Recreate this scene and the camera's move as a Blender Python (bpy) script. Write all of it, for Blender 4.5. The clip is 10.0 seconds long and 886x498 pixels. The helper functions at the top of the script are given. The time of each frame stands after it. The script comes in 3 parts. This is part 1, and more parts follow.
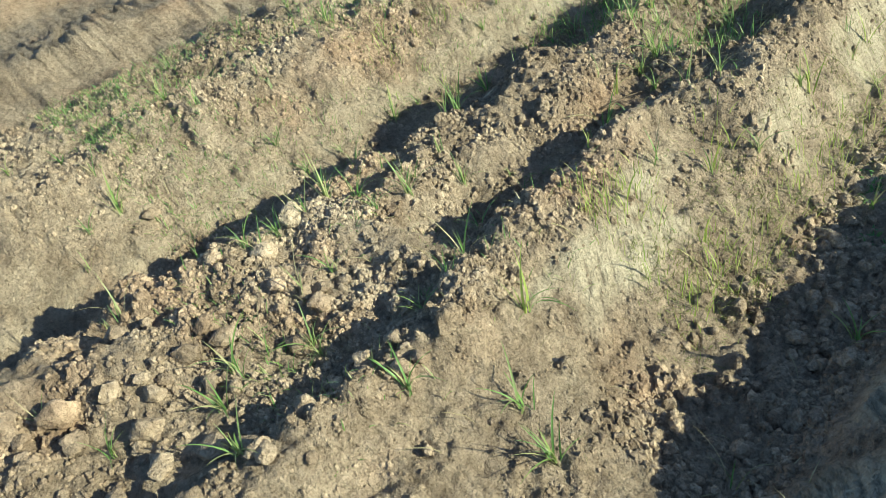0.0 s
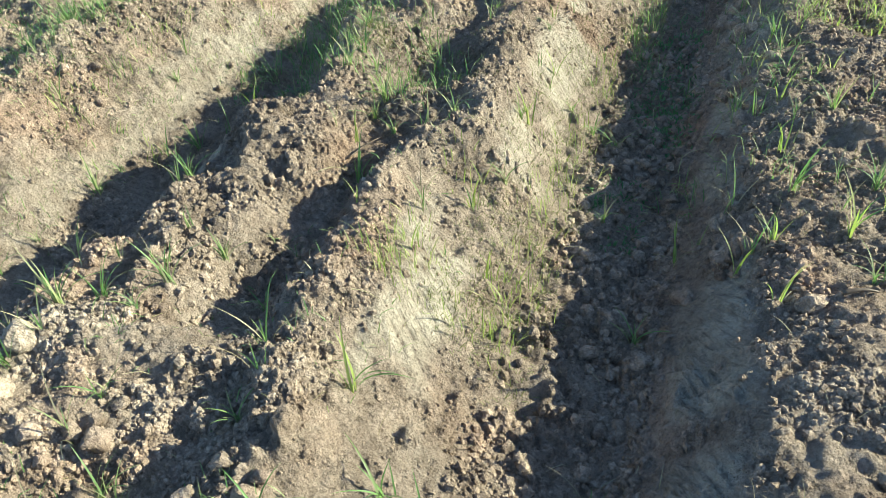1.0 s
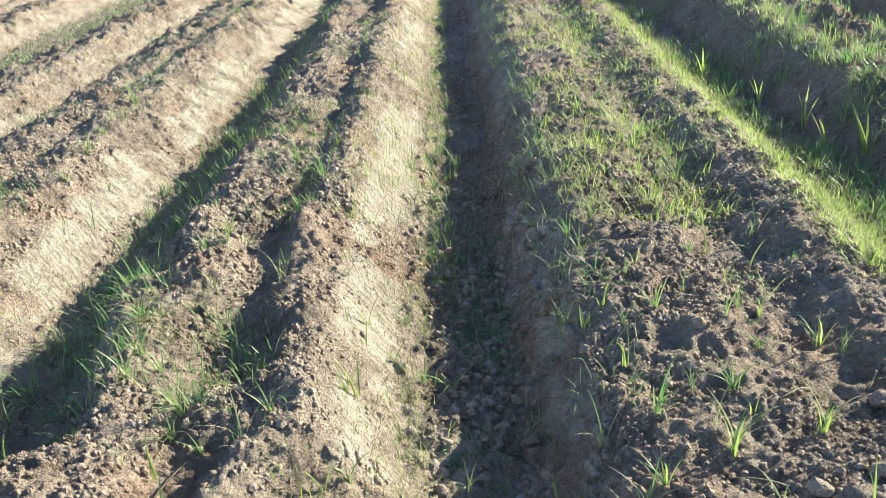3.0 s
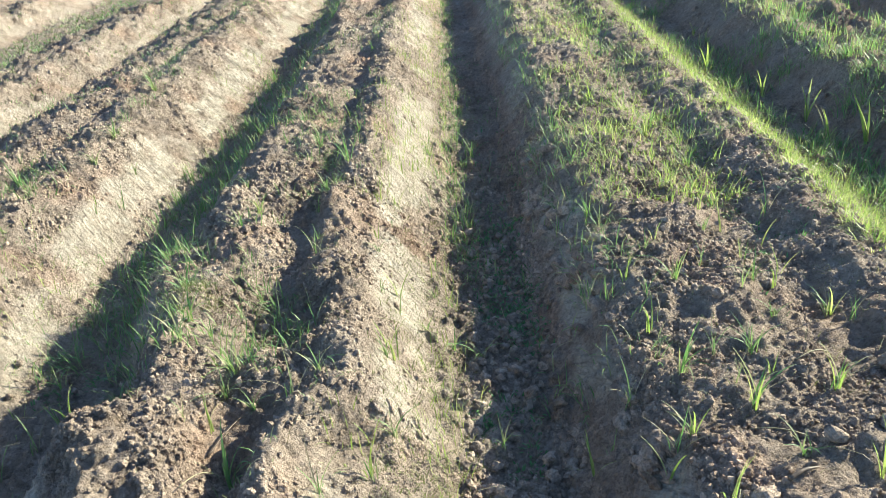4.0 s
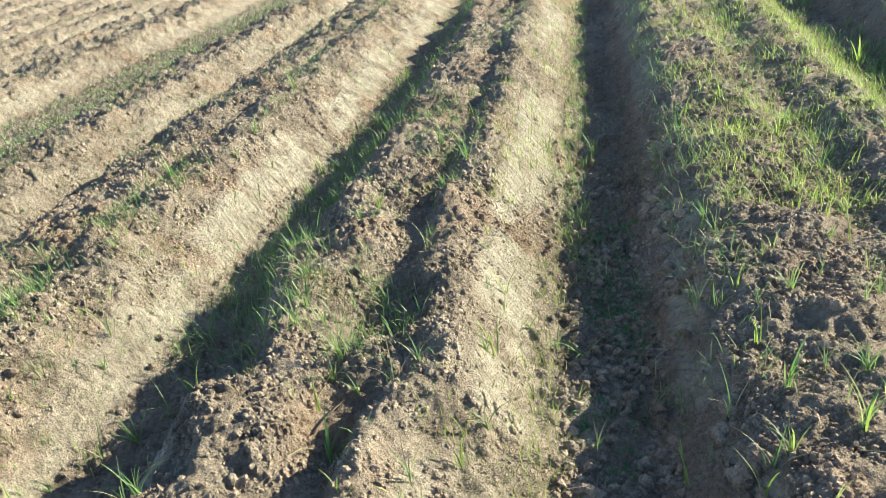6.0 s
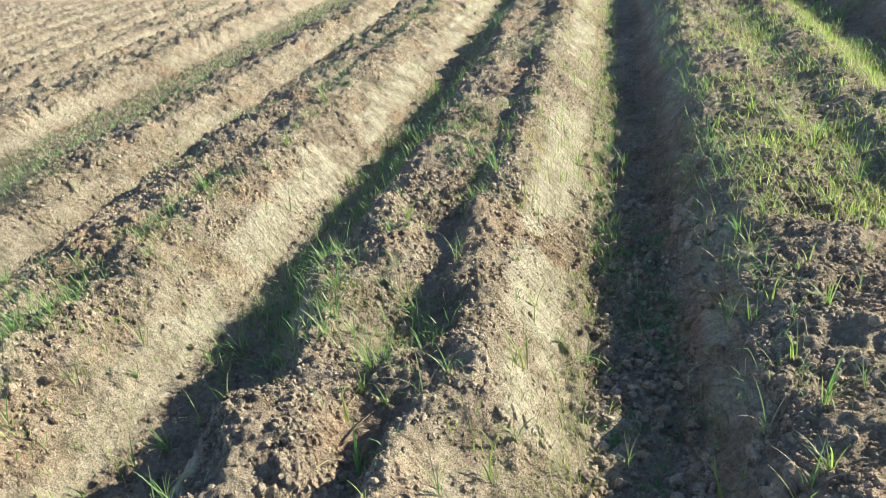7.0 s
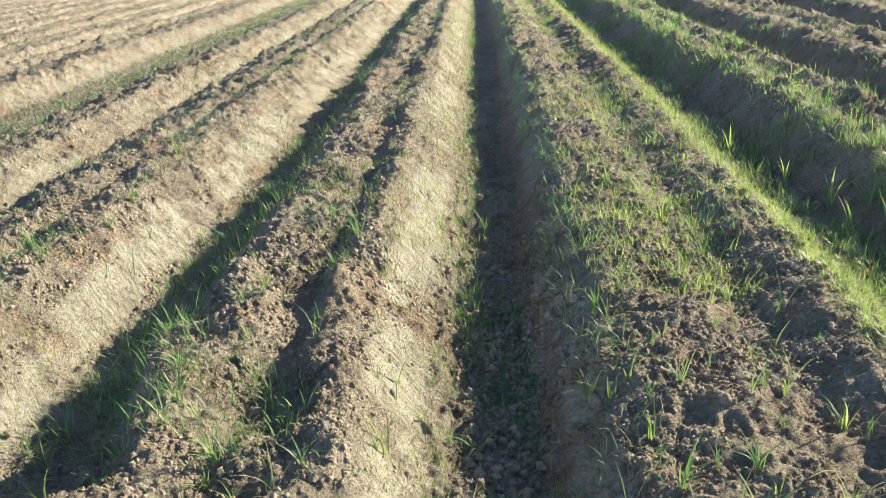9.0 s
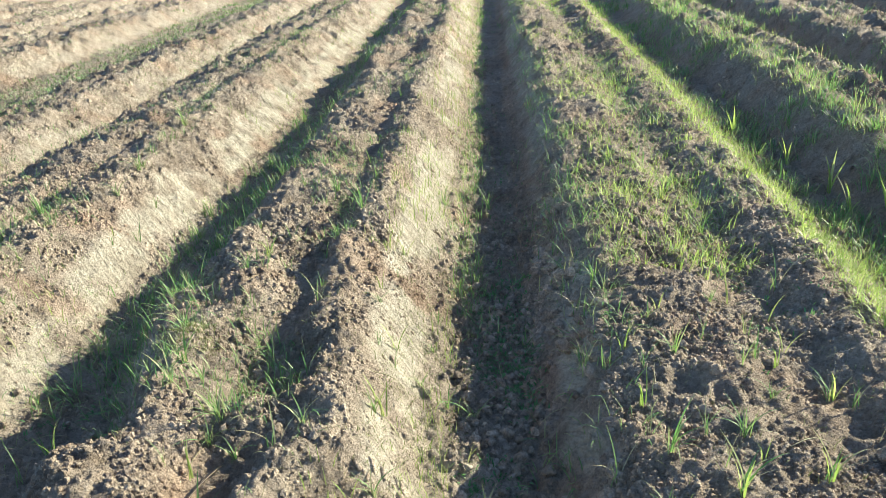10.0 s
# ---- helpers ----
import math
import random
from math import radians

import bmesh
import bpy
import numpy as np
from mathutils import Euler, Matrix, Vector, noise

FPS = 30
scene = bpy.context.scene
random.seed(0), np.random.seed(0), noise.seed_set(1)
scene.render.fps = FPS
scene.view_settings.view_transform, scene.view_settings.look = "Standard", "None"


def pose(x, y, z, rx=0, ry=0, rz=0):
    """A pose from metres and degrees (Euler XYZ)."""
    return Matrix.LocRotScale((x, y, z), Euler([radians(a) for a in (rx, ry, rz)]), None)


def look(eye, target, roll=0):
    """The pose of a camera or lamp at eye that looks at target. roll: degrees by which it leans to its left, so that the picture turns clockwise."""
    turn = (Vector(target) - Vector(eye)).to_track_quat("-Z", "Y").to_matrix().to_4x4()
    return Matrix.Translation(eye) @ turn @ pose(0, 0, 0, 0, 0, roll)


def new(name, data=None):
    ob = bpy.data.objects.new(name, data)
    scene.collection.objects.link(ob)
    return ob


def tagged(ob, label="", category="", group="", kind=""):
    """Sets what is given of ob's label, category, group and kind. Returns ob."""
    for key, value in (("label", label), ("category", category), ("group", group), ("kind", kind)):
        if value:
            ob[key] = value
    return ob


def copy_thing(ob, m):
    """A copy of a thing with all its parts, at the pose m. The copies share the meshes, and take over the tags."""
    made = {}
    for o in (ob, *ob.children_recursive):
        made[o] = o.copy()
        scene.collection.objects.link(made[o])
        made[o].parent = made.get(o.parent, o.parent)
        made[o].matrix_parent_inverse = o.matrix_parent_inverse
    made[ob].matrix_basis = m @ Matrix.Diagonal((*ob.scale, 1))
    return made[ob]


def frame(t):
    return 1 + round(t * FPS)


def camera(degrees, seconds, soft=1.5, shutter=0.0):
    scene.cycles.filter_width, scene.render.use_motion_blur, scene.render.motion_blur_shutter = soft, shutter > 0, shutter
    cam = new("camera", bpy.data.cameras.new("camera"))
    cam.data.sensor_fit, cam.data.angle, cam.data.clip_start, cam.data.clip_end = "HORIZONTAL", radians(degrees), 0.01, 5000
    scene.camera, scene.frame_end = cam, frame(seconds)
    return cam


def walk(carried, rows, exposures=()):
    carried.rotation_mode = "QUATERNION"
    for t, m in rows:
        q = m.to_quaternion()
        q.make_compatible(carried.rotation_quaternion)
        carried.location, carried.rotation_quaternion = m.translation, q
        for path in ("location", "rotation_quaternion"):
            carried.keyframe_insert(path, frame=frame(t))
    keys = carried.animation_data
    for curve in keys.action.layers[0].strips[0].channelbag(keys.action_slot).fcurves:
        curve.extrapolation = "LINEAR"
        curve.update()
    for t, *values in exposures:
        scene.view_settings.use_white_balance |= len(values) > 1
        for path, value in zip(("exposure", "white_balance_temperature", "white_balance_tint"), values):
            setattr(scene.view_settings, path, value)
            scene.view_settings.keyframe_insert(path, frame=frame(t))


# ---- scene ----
cam = camera(61.66, 10.0, soft=0.3)
walk(cam, [
    (0.0, pose(0.678, -0.189, 1.172, 51.26, 11.71, 46.66)),
    (0.5, pose(0.496, -0.239, 1.177, 50.49, 8.57, 35.34)),
    (1.0, pose(0.343, -0.234, 1.196, 50.19, 3.04, 20.19)),
    (1.1, pose(0.329, -0.228, 1.194, 51.35, 2.96, 18.39)),
    (1.4, pose(0.258, -0.141, 1.205, 55.37, 3.18, 14.95)),
    (1.5, pose(0.236, -0.112, 1.213, 57.31, 4.20, 13.55)),
    (1.6, pose(0.221, -0.069, 1.223, 59.37, 5.70, 12.21)),
    (2.0, pose(0.173, 0.054, 1.244, 62.62, 4.85, 8.04)),
    (2.2, pose(0.184, 0.077, 1.238, 63.39, 4.22, 5.05)),
    (2.5, pose(0.196, 0.136, 1.277, 62.34, 5.07, 1.55)),
    (2.7, pose(0.206, 0.143, 1.268, 62.38, 6.07, 0.16)),
    (3.8, pose(0.101, 0.025, 1.261, 62.05, 5.42, -0.89)),
    (4.0, pose(0.073, -0.009, 1.268, 62.15, 5.43, -0.62)),
    (4.5, pose(0.122, -0.004, 1.255, 61.51, 5.17, 0.19)),
    (5.0, pose(0.173, -0.000, 1.269, 61.49, 5.36, 1.45)),
    (5.5, pose(0.174, -0.012, 1.263, 61.83, 6.46, 5.03)),
    (6.0, pose(0.169, -0.044, 1.290, 62.94, 8.36, 9.57)),
    (7.5, pose(0.163, -0.044, 1.286, 64.43, 8.95, 11.86)),
    (8.0, pose(0.166, -0.029, 1.297, 65.05, 8.54, 11.92)),
    (8.1, pose(0.169, -0.012, 1.312, 65.54, 7.82, 11.02)),
    (8.5, pose(0.171, 0.063, 1.337, 67.02, 5.13, 4.52)),
    (9.0, pose(0.157, 0.078, 1.323, 66.85, 4.17, 2.26)),
    (9.5, pose(0.137, 0.042, 1.298, 65.76, 3.61, 2.87)),
    (10.0, pose(0.169, 0.022, 1.306, 65.48, 3.29, 2.99)),
], exposures=[(0.0, 0.96, 7000, -3), (1.0, 1.24, 6550, 3), (2.0, 1.37, 6700, 4), (2.5, 1.42, 6500, 8), (5.0, 1.44, 6450, 9),
              (6.0, 1.27, 6750, 4), (7.5, 1.20, 6850, 3), (9.0, 1.21, 6900, 5), (10.0, 1.38, 6600, 6)])

# ---- daylight: a low sun ahead and to the right, clear sky ----
SUN_AHEAD = 26.0        # degrees from straight across the rows towards their far end
SUN_UP = 23.5
sun_way = Vector((math.cos(radians(SUN_AHEAD)) * math.cos(radians(SUN_UP)),
                  math.sin(radians(SUN_AHEAD)) * math.cos(radians(SUN_UP)), math.sin(radians(SUN_UP))))
world = bpy.data.worlds.new("sky")
scene.world = world
world.use_nodes = True
sky = world.node_tree.nodes.new("ShaderNodeTexSky")
sky.sky_type, sky.sun_disc = "NISHITA", False
sky.ozone_density, sky.dust_density = 4.0, 0.5
sky.sun_elevation, sky.sun_rotation = radians(SUN_UP), radians(90 - SUN_AHEAD)
backdrop = world.node_tree.nodes["Background"]
backdrop.inputs[1].default_value = 0.106
world.node_tree.links.new(sky.outputs[0], backdrop.inputs[0])
sun = new("sun", bpy.data.lights.new("sun", "SUN"))
sun.data.energy, sun.data.angle, sun.data.color = 5.2, radians(0.5), (1.0, 0.965, 0.76)
sun.matrix_world = look(sun_way * 50, (0, 0, 0))


# ---- terrain ----
def hashed(ix, iy, seed):
    """Repeatable random numbers from 0 to 1 for whole-number cells."""
    h = (ix.astype(np.int64) * 374761393 + iy.astype(np.int64) * 668265263 + seed * 974634777) & 0xFFFFFFFF
    h = ((h ^ (h >> 13)) * 1274126177) & 0xFFFFFFFF
    h = ((h ^ (h >> 16)) * 2246822519) & 0xFFFFFFFF
    return ((h ^ (h >> 15)) & 0xFFFFFF) / 16777215.0


def waves(x, y, seed):
    """Smooth noise from -1 to 1, one feature a unit."""
    ix, iy = np.floor(x), np.floor(y)
    fx, fy = x - ix, y - iy
    u, v = fx * fx * fx * (fx * (fx * 6 - 15) + 10), fy * fy * fy * (fy * (fy * 6 - 15) + 10)

    def corner(dx, dy):
        a = hashed(ix + dx, iy + dy, seed) * 2 * np.pi
        return np.cos(a) * (fx - dx) + np.sin(a) * (fy - dy)
    n0 = corner(0, 0) * (1 - u) + corner(1, 0) * u
    n1 = corner(0, 1) * (1 - u) + corner(1, 1) * u
    return 1.45 * (n0 * (1 - v) + n1 * v)


DRAWS = np.random.default_rng(12).random((7, 65536)).astype(np.float32)


def lumps(x, y, cell, seed, share, low=0.22, high=0.48, blocky=0.5):
    """Broken clods, at most one a cell, as heights in metres: steep-sided, their tops tilted."""
    gx, gy = np.floor(x / cell), np.floor(y / cell)
    out = np.zeros(x.shape, dtype=np.float32)
    fx, fy = (x / cell - gx).astype(np.float32), (y / cell - gy).astype(np.float32)
    gx, gy = gx.astype(np.int64), gy.astype(np.int64)
    for dx in (-1, 0, 1):
        for dy in (-1, 0, 1):
            h = ((gx + dx) * 374761393 + (gy + dy) * 668265263 + seed * 974634777) & 0xFFFFFFFF
            h = ((h ^ (h >> 15)) * 2246822519) & 0xFFFFFFFF
            h = (h ^ (h >> 13)) & 65535
            there, cx, cy, size, turn, long, tip = (DRAWS[k][h] for k in range(7))
            r = low + (high - low) * size * size
            ox, oy = fx - dx - 0.2 - 0.6 * cx, fy - dy - 0.2 - 0.6 * cy
            ca, sa = np.cos(turn * np.pi), np.sin(turn * np.pi)
            ux, uy = (ox * ca + oy * sa) / r, (oy * ca - ox * sa) * (1 + 0.6 * long) / r
            ux2, uy2 = ux * ux, uy * uy
            d = (1 - blocky) * (ux2 + uy2) + blocky * (ux2 * ux2 + uy2 * uy2)
            top = np.sqrt(np.clip(1.35 * (1 - d), 0, 1)) * (1 + (tip - 0.5) * 1.3 * ux + 0.35 * (long - 0.5) * uy)
            out = np.maximum(out, np.where(there < share, r * 0.62 * cell * top, 0))
    return out


def strewn(where, x, y, *args, **more):
    """Clods only where the share given is more than nothing, scaled by it."""
    out = np.zeros(x.shape)
    on = where > 0.02
    if on.any():
        out[on] = where[on] * lumps(x[on], y[on], *args, **more)
    return out


def ease(v, a, b):
    t = np.clip((v - a) / (b - a), 0, 1)
    return t * t * (3 - 2 * t)


# The cross-section over the middle rows: distance across, height.
SECTION = [(-5.85, 0.03), (-5.4, 0.12), (-5.08, 0.12), (-4.86, -0.03), (-4.75, -0.09), (-4.3, -0.08), (-3.85, -0.01), (-3.5, 0.09),
           (-3.08, 0.14), (-2.86, 0.0), (-2.79, -0.05), (-2.70, -0.05), (-2.64, 0.03), (-2.45, 0.08), (-2.2, 0.13), (-2.05, 0.09),
           (-1.88, 0.16), (-1.74, 0.13), (-1.55, -0.01), (-1.40, -0.12), (-1.32, -0.14), (-1.14, -0.13), (-1.06, -0.06),
           (-0.96, 0.06), (-0.84, 0.10), (-0.70, 0.08), (-0.61, 0.03), (-0.52, 0.03), (-0.44, 0.11), (-0.35, 0.12),
           (-0.24, 0.04), (-0.08, -0.11), (0.02, -0.17), (0.16, -0.19), (0.29, -0.18), (0.37, -0.10), (0.50, 0.045), (0.60, 0.08),
           (0.84, 0.075), (0.98, 0.025), (1.10, 0.01), (1.26, 0.068), (1.40, 0.065), (1.58, -0.07), (1.70, -0.15), (1.95, -0.16),
           (2.08, -0.04), (2.24, 0.10), (2.40, 0.10)]
FURROW = [(-0.62, 0.05), (-0.40, 0.11), (-0.26, 0.03), (-0.14, -0.12), (0.0, -0.16), (0.13, -0.13), (0.30, 0.07), (0.46, 0.11), (0.62, 0.05)]
PX, PZ = zip(*(
    [(-6.65 - 1.5 * k + dx, z) for k in range(90, -1, -1) for dx, z in FURROW] + SECTION
    + [(3.10 + 1.45 * k + dx, z) for k in range(90) for dx, z in FURROW]))
PX, PZ = np.array(PX), np.array(PZ)

FURROWS = np.array([-6.65 - 1.5 * k for k in range(90, -1, -1)] + [-4.55, -2.76, -1.25, 0.16, 1.83] + [3.10 + 1.45 * k for k in range(90)])

# Heaps and hollows on the beds: across, along, radius, height.
HEAPS = [(-0.71, 2.39, 0.14, 0.05), (-0.83, 2.02, 0.12, 0.04), (-0.73, 3.45, 0.15, 0.04), (-0.72, 4.15, 0.15, 0.05), (-0.35, 4.20, 0.12, 0.04),
         (-0.75, 1.45, 0.20, 0.04), (-0.52, 1.66, 0.11, 0.07), (-0.54, 1.34, 0.08, -0.07), (-0.52, 1.22, 0.07, -0.04), (-0.44, 1.90, 0.10, -0.04), (-0.46, 2.41, 0.10, -0.03),
         (-0.55, 0.78, 0.15, -0.045), (-0.57, 1.05, 0.13, -0.035), (-0.44, 4.45, 0.08, -0.05), (-0.73, 0.85, 0.09, -0.05),
         (0.58, 1.42, 0.42, -0.05), (0.05, 1.75, 0.08, 0.04), (1.25, 2.45, 0.12, 0.03), (1.10, 1.80, 0.15, -0.02), (-2.02, 3.22, 0.12, -0.06),
         (-2.32, 4.17, 0.15, 0.05)]


# along, how far the edge lies to the right of its usual line
CREST = [(0.1, 0.10), (0.43, 0.12), (0.6, 0.01), (0.96, -0.05), (1.26, -0.10), (1.42, -0.08), (1.52, 0.06), (1.62, 0.08), (1.77, 0.04), (1.95, 0.04), (2.25, -0.02), (2.6, -0.01)]
SHOULDER = [(-0.2, -0.15), (0.1, -0.15), (0.32, 0.0), (0.5, -0.09), (0.8, -0.05), (1.0, 0.0), (1.5, -0.06), (1.65, 0.07), (1.9, 0.07), (2.1, -0.02), (2.36, -0.10), (2.7, 0.0)]


def ground(x, y):
    """Height of the tilled soil, and how crusted (1) or crumbly (0) it is."""
    far = ease(np.abs(y), 14, 40)
    wx = x + 0.030 * waves(x * 0.35, y * 0.55, 11) + 0.022 * waves(x * 0.8, y * 1.9, 12) + 0.010 * waves(x * 2, y * 5.5, 13)
    # how the crest and the left shoulder of the middle bed wander
    wx = wx - np.exp(-((x + 0.34) / 0.17) ** 2) * np.interp(y, *zip(*CREST)) - np.exp(-((x + 1.02) / 0.16) ** 2) * np.interp(y, *zip(*SHOULDER))
    base = np.interp(wx, PX, PZ)
    step = 0.06
    slope = (np.interp(wx + step, PX, PZ) - np.interp(wx - step, PX, PZ)) / (2 * step)
    base = 0.5 * base + 0.25 * (np.interp(wx + 0.03, PX, PZ) + np.interp(wx - 0.03, PX, PZ))
    # the middle bed is level at its near end, and so is the next one
    level = (1 - ease(y, 0.42, 0.78)) * ease(x, -1.0, -0.84) * (1 - ease(x, -0.46, -0.34))
    base = base + level * (0.05 + 0.17 * np.clip(-0.46 - x, 0, 0.46) - base)
    level = (1 - ease(y, 1.2, 1.7)) * ease(x, 0.62, 0.8) * (1 - ease(x, 1.3, 1.45))
    base = base + level * (0.075 - base)
    # the near end of the furrow is filled by a slope of loose soil
    fill = (1 - ease(y, 0.42, 0.74)) * ease(x, -0.34, -0.2) * (1 - ease(x, 0.30, 0.42))
    base = base + fill * np.maximum(0.05 - 0.40 * (x + 0.25) - base, 0)
    # the narrow furrow to the left runs out towards its near end
    base = base + 0.08 * np.exp(-((x + 2.75) / 0.13) ** 2) * (1 - ease(y, 1.5, 2.6))
    top = ease(base, -0.03, 0.06)
    bank = ease(np.abs(slope), 0.35, 0.7)
    near = np.searchsorted(FURROWS, wx).clip(1, len(FURROWS) - 1)
    off = np.minimum(np.abs(wx - FURROWS[near - 1]), np.abs(wx - FURROWS[near]))
    bank = bank * (1 - ease(off, 0.40, 0.52))
    bank = bank * (1 - 0.8 * ease(x, 1.85, 2.0))
    band = ease(base, -0.125, -0.075) * (1 - ease(base + 0.03 * waves(x * 7, y * 6, 23), 0.02, 0.07))
    crust = bank * band * (1 - fill) * ease(waves(x * 3.0, y * 1.8, 21) + 0.8 * waves(x * 8, y * 6, 22), -0.45, 0.15)
    crust = crust * (1 - 0.75 * (1 - ease(x, -1.55, -1.35)) * (1 - ease(y, 1.5, 2.4))) * (0.55 + 0.45 * ease(x, -3.0, -2.4))
    dist = np.hypot(x - 0.2, y)
    z = base + top * (0.030 * waves(x * 2.6, y * 3.1, 31) + 0.026 * waves(x * 6, y * 6.5, 32))
    z = z + (1 - 0.6 * crust) * (0.011 * waves(x * 12, y * 12, 33) + 0.008 * waves(x * 27, y * 27, 34) - 0.014 * np.abs(waves(x * 17, y * 17, 39))) * (1 - far)
    for hx, hy, hr, hz in HEAPS:
        z = z + hz * np.exp(-(((x - hx) ** 2 + (y - hy) ** 2) / (hr * hr)))
    # the groove along the middle bed fills up further on
    z = z + 0.045 * np.exp(-((x + 0.57) / 0.09) ** 2) * ease(y, 2.7, 3.4) * ease(waves(x * 1.2, y * 1.6, 38), -0.7, 0.2)
    # the ragged shoulder of the middle bed, and notches in the bank beyond it
    z = z + 0.05 * np.exp(-((x + 0.90) / 0.17) ** 2) * waves(x * 5, y * 4.2, 36)
    z = z - 0.05 * np.exp(-((x + 1.66) / 0.12) ** 2) * ease(y, 4.0, 5.5) * ease(waves(x * 1.5 - y * 1.2, y * 4.6, 37), 0.0, 0.35)
    # slanting plates on the cut banks: broad steps, then narrow ones
    across, along = 0.75 * x + 0.66 * y, 0.66 * x - 0.75 * y
    steep = ease(slope, 0.5, 1.1)
    saw = (across * 21 + 1.9 * waves(across * 5, along * 4, 41)) % 1.0
    z = z + crust * (0.007 + 0.040 * steep) * (np.minimum(saw / 0.8, (1 - saw) / 0.2) - 0.5) * ease(waves(across * 3, along * 2, 42), -0.35, 0.4)
    saw = (across * 52 + 1.6 * waves(across * 9, along * 7, 44)) % 1.0
    z = z + crust * (0.006 + 0.012 * steep) * (np.minimum(saw / 0.8, (1 - saw) / 0.2) - 0.5) * ease(waves(across * 6, along * 5, 45), -0.25, 0.35) * (1 - ease(dist, 5, 9))
    z = z + crust * (0.005 + 0.006 * steep) * waves(across * 24, along * 6, 43)
    # clods, coarser on the far beds
    crumb = np.clip(1 - 0.85 * crust, 0, 1) * (0.75 + 0.25 * top) * (1 - 0.32 * ease(x, 0.45, 0.65) * (1 - ease(x, 1.35, 1.6)))
    patch = ease(waves(x * 1.7, y * 1.7, 51) + 0.5 * waves(x * 5, y * 5, 52), -0.55, 0.4)
    loose = crumb * (0.5 + 0.5 * patch)
    coarse = np.maximum(ease(np.abs(x + 0.3), 2.2, 3.4), ease(y, 4.5, 8)) * (1 - ease(dist, 40, 80)) * (0.25 + 0.75 * top) * (1 - 0.7 * crust)
    z = z + coarse * 0.02 * waves(x * 5, y * 5, 35) + strewn(0.40 * coarse, x, y, 0.23, 81, 0.5) + strewn(0.75 * coarse, x, y, 0.12, 83, 0.7) + strewn(0.9 * coarse * (1 - ease(dist, 9, 15)), x, y, 0.065, 87, 0.6)
    close = 1 - ease(dist, 5, 8)
    floor = (1 - ease(base, -0.16, -0.10)) * (1 - 0.75 * np.exp(-((x - 0.02) / 0.07) ** 2))
    z = z + strewn(1.15 * floor * (1 - ease(dist, 9, 14)), x, y, 0.085, 85, 0.6) + strewn(1.0 * floor * close, x, y, 0.046, 88, 0.75)
    z = z + strewn(0.8 * crumb * patch * (1 - ease(dist, 12, 20)), x, y, 0.13, 61, 0.25) + strewn(0.85 * loose * (1 - ease(dist, 7, 12)), x, y, 0.066, 67, 0.45)
    z = z + strewn(0.95 * loose * close, x, y, 0.037, 73, 0.6) + strewn(0.95 * crumb * (1 - ease(dist, 3.5, 6)), x, y, 0.022, 75, 0.65, blocky=0.2)
    return z, crust
# ---- end of terrain ----


# ---- materials ----
def material(name):
    m = bpy.data.materials.new(name)
    m.use_nodes = True
    n = m.node_tree.nodes
    n.clear()
    return m, n, m.node_tree.links


def ramp(n, links, source, stops):
    r = n.new("ShaderNodeValToRGB")
    while len(r.color_ramp.elements) < len(stops):
        r.color_ramp.elements.new(0.5)
    for e, (p, c) in zip(r.color_ramp.elements, stops):
        e.position, e.color = p, (*c, 1)
    links.new(source, r.inputs[0])
    return r.outputs[0]


def grain(n, links, scale, detail=4, rough_=0.6, coord=None):
    t = n.new("ShaderNodeTexNoise")
    t.inputs["Scale"].default_value, t.inputs["Detail"].default_value, t.inputs["Roughness"].default_value = scale, detail, rough_
    if coord is not None:
        links.new(coord, t.inputs["Vector"])
    return t.outputs["Fac"]


def mixed(n, links, fac, a, b, kind="MIX"):
    x = n.new("ShaderNodeMix")
    x.data_type, x.blend_type = "RGBA", kind
    for socket, v in ((x.inputs[0], fac), (x.inputs[6], a), (x.inputs[7], b)):
        if isinstance(v, (int, float)):
            socket.default_value = v
        elif isinstance(v, tuple):
            socket.default_value = (*v, 1)
        else:
            links.new(v, socket)
    return x.outputs[2]


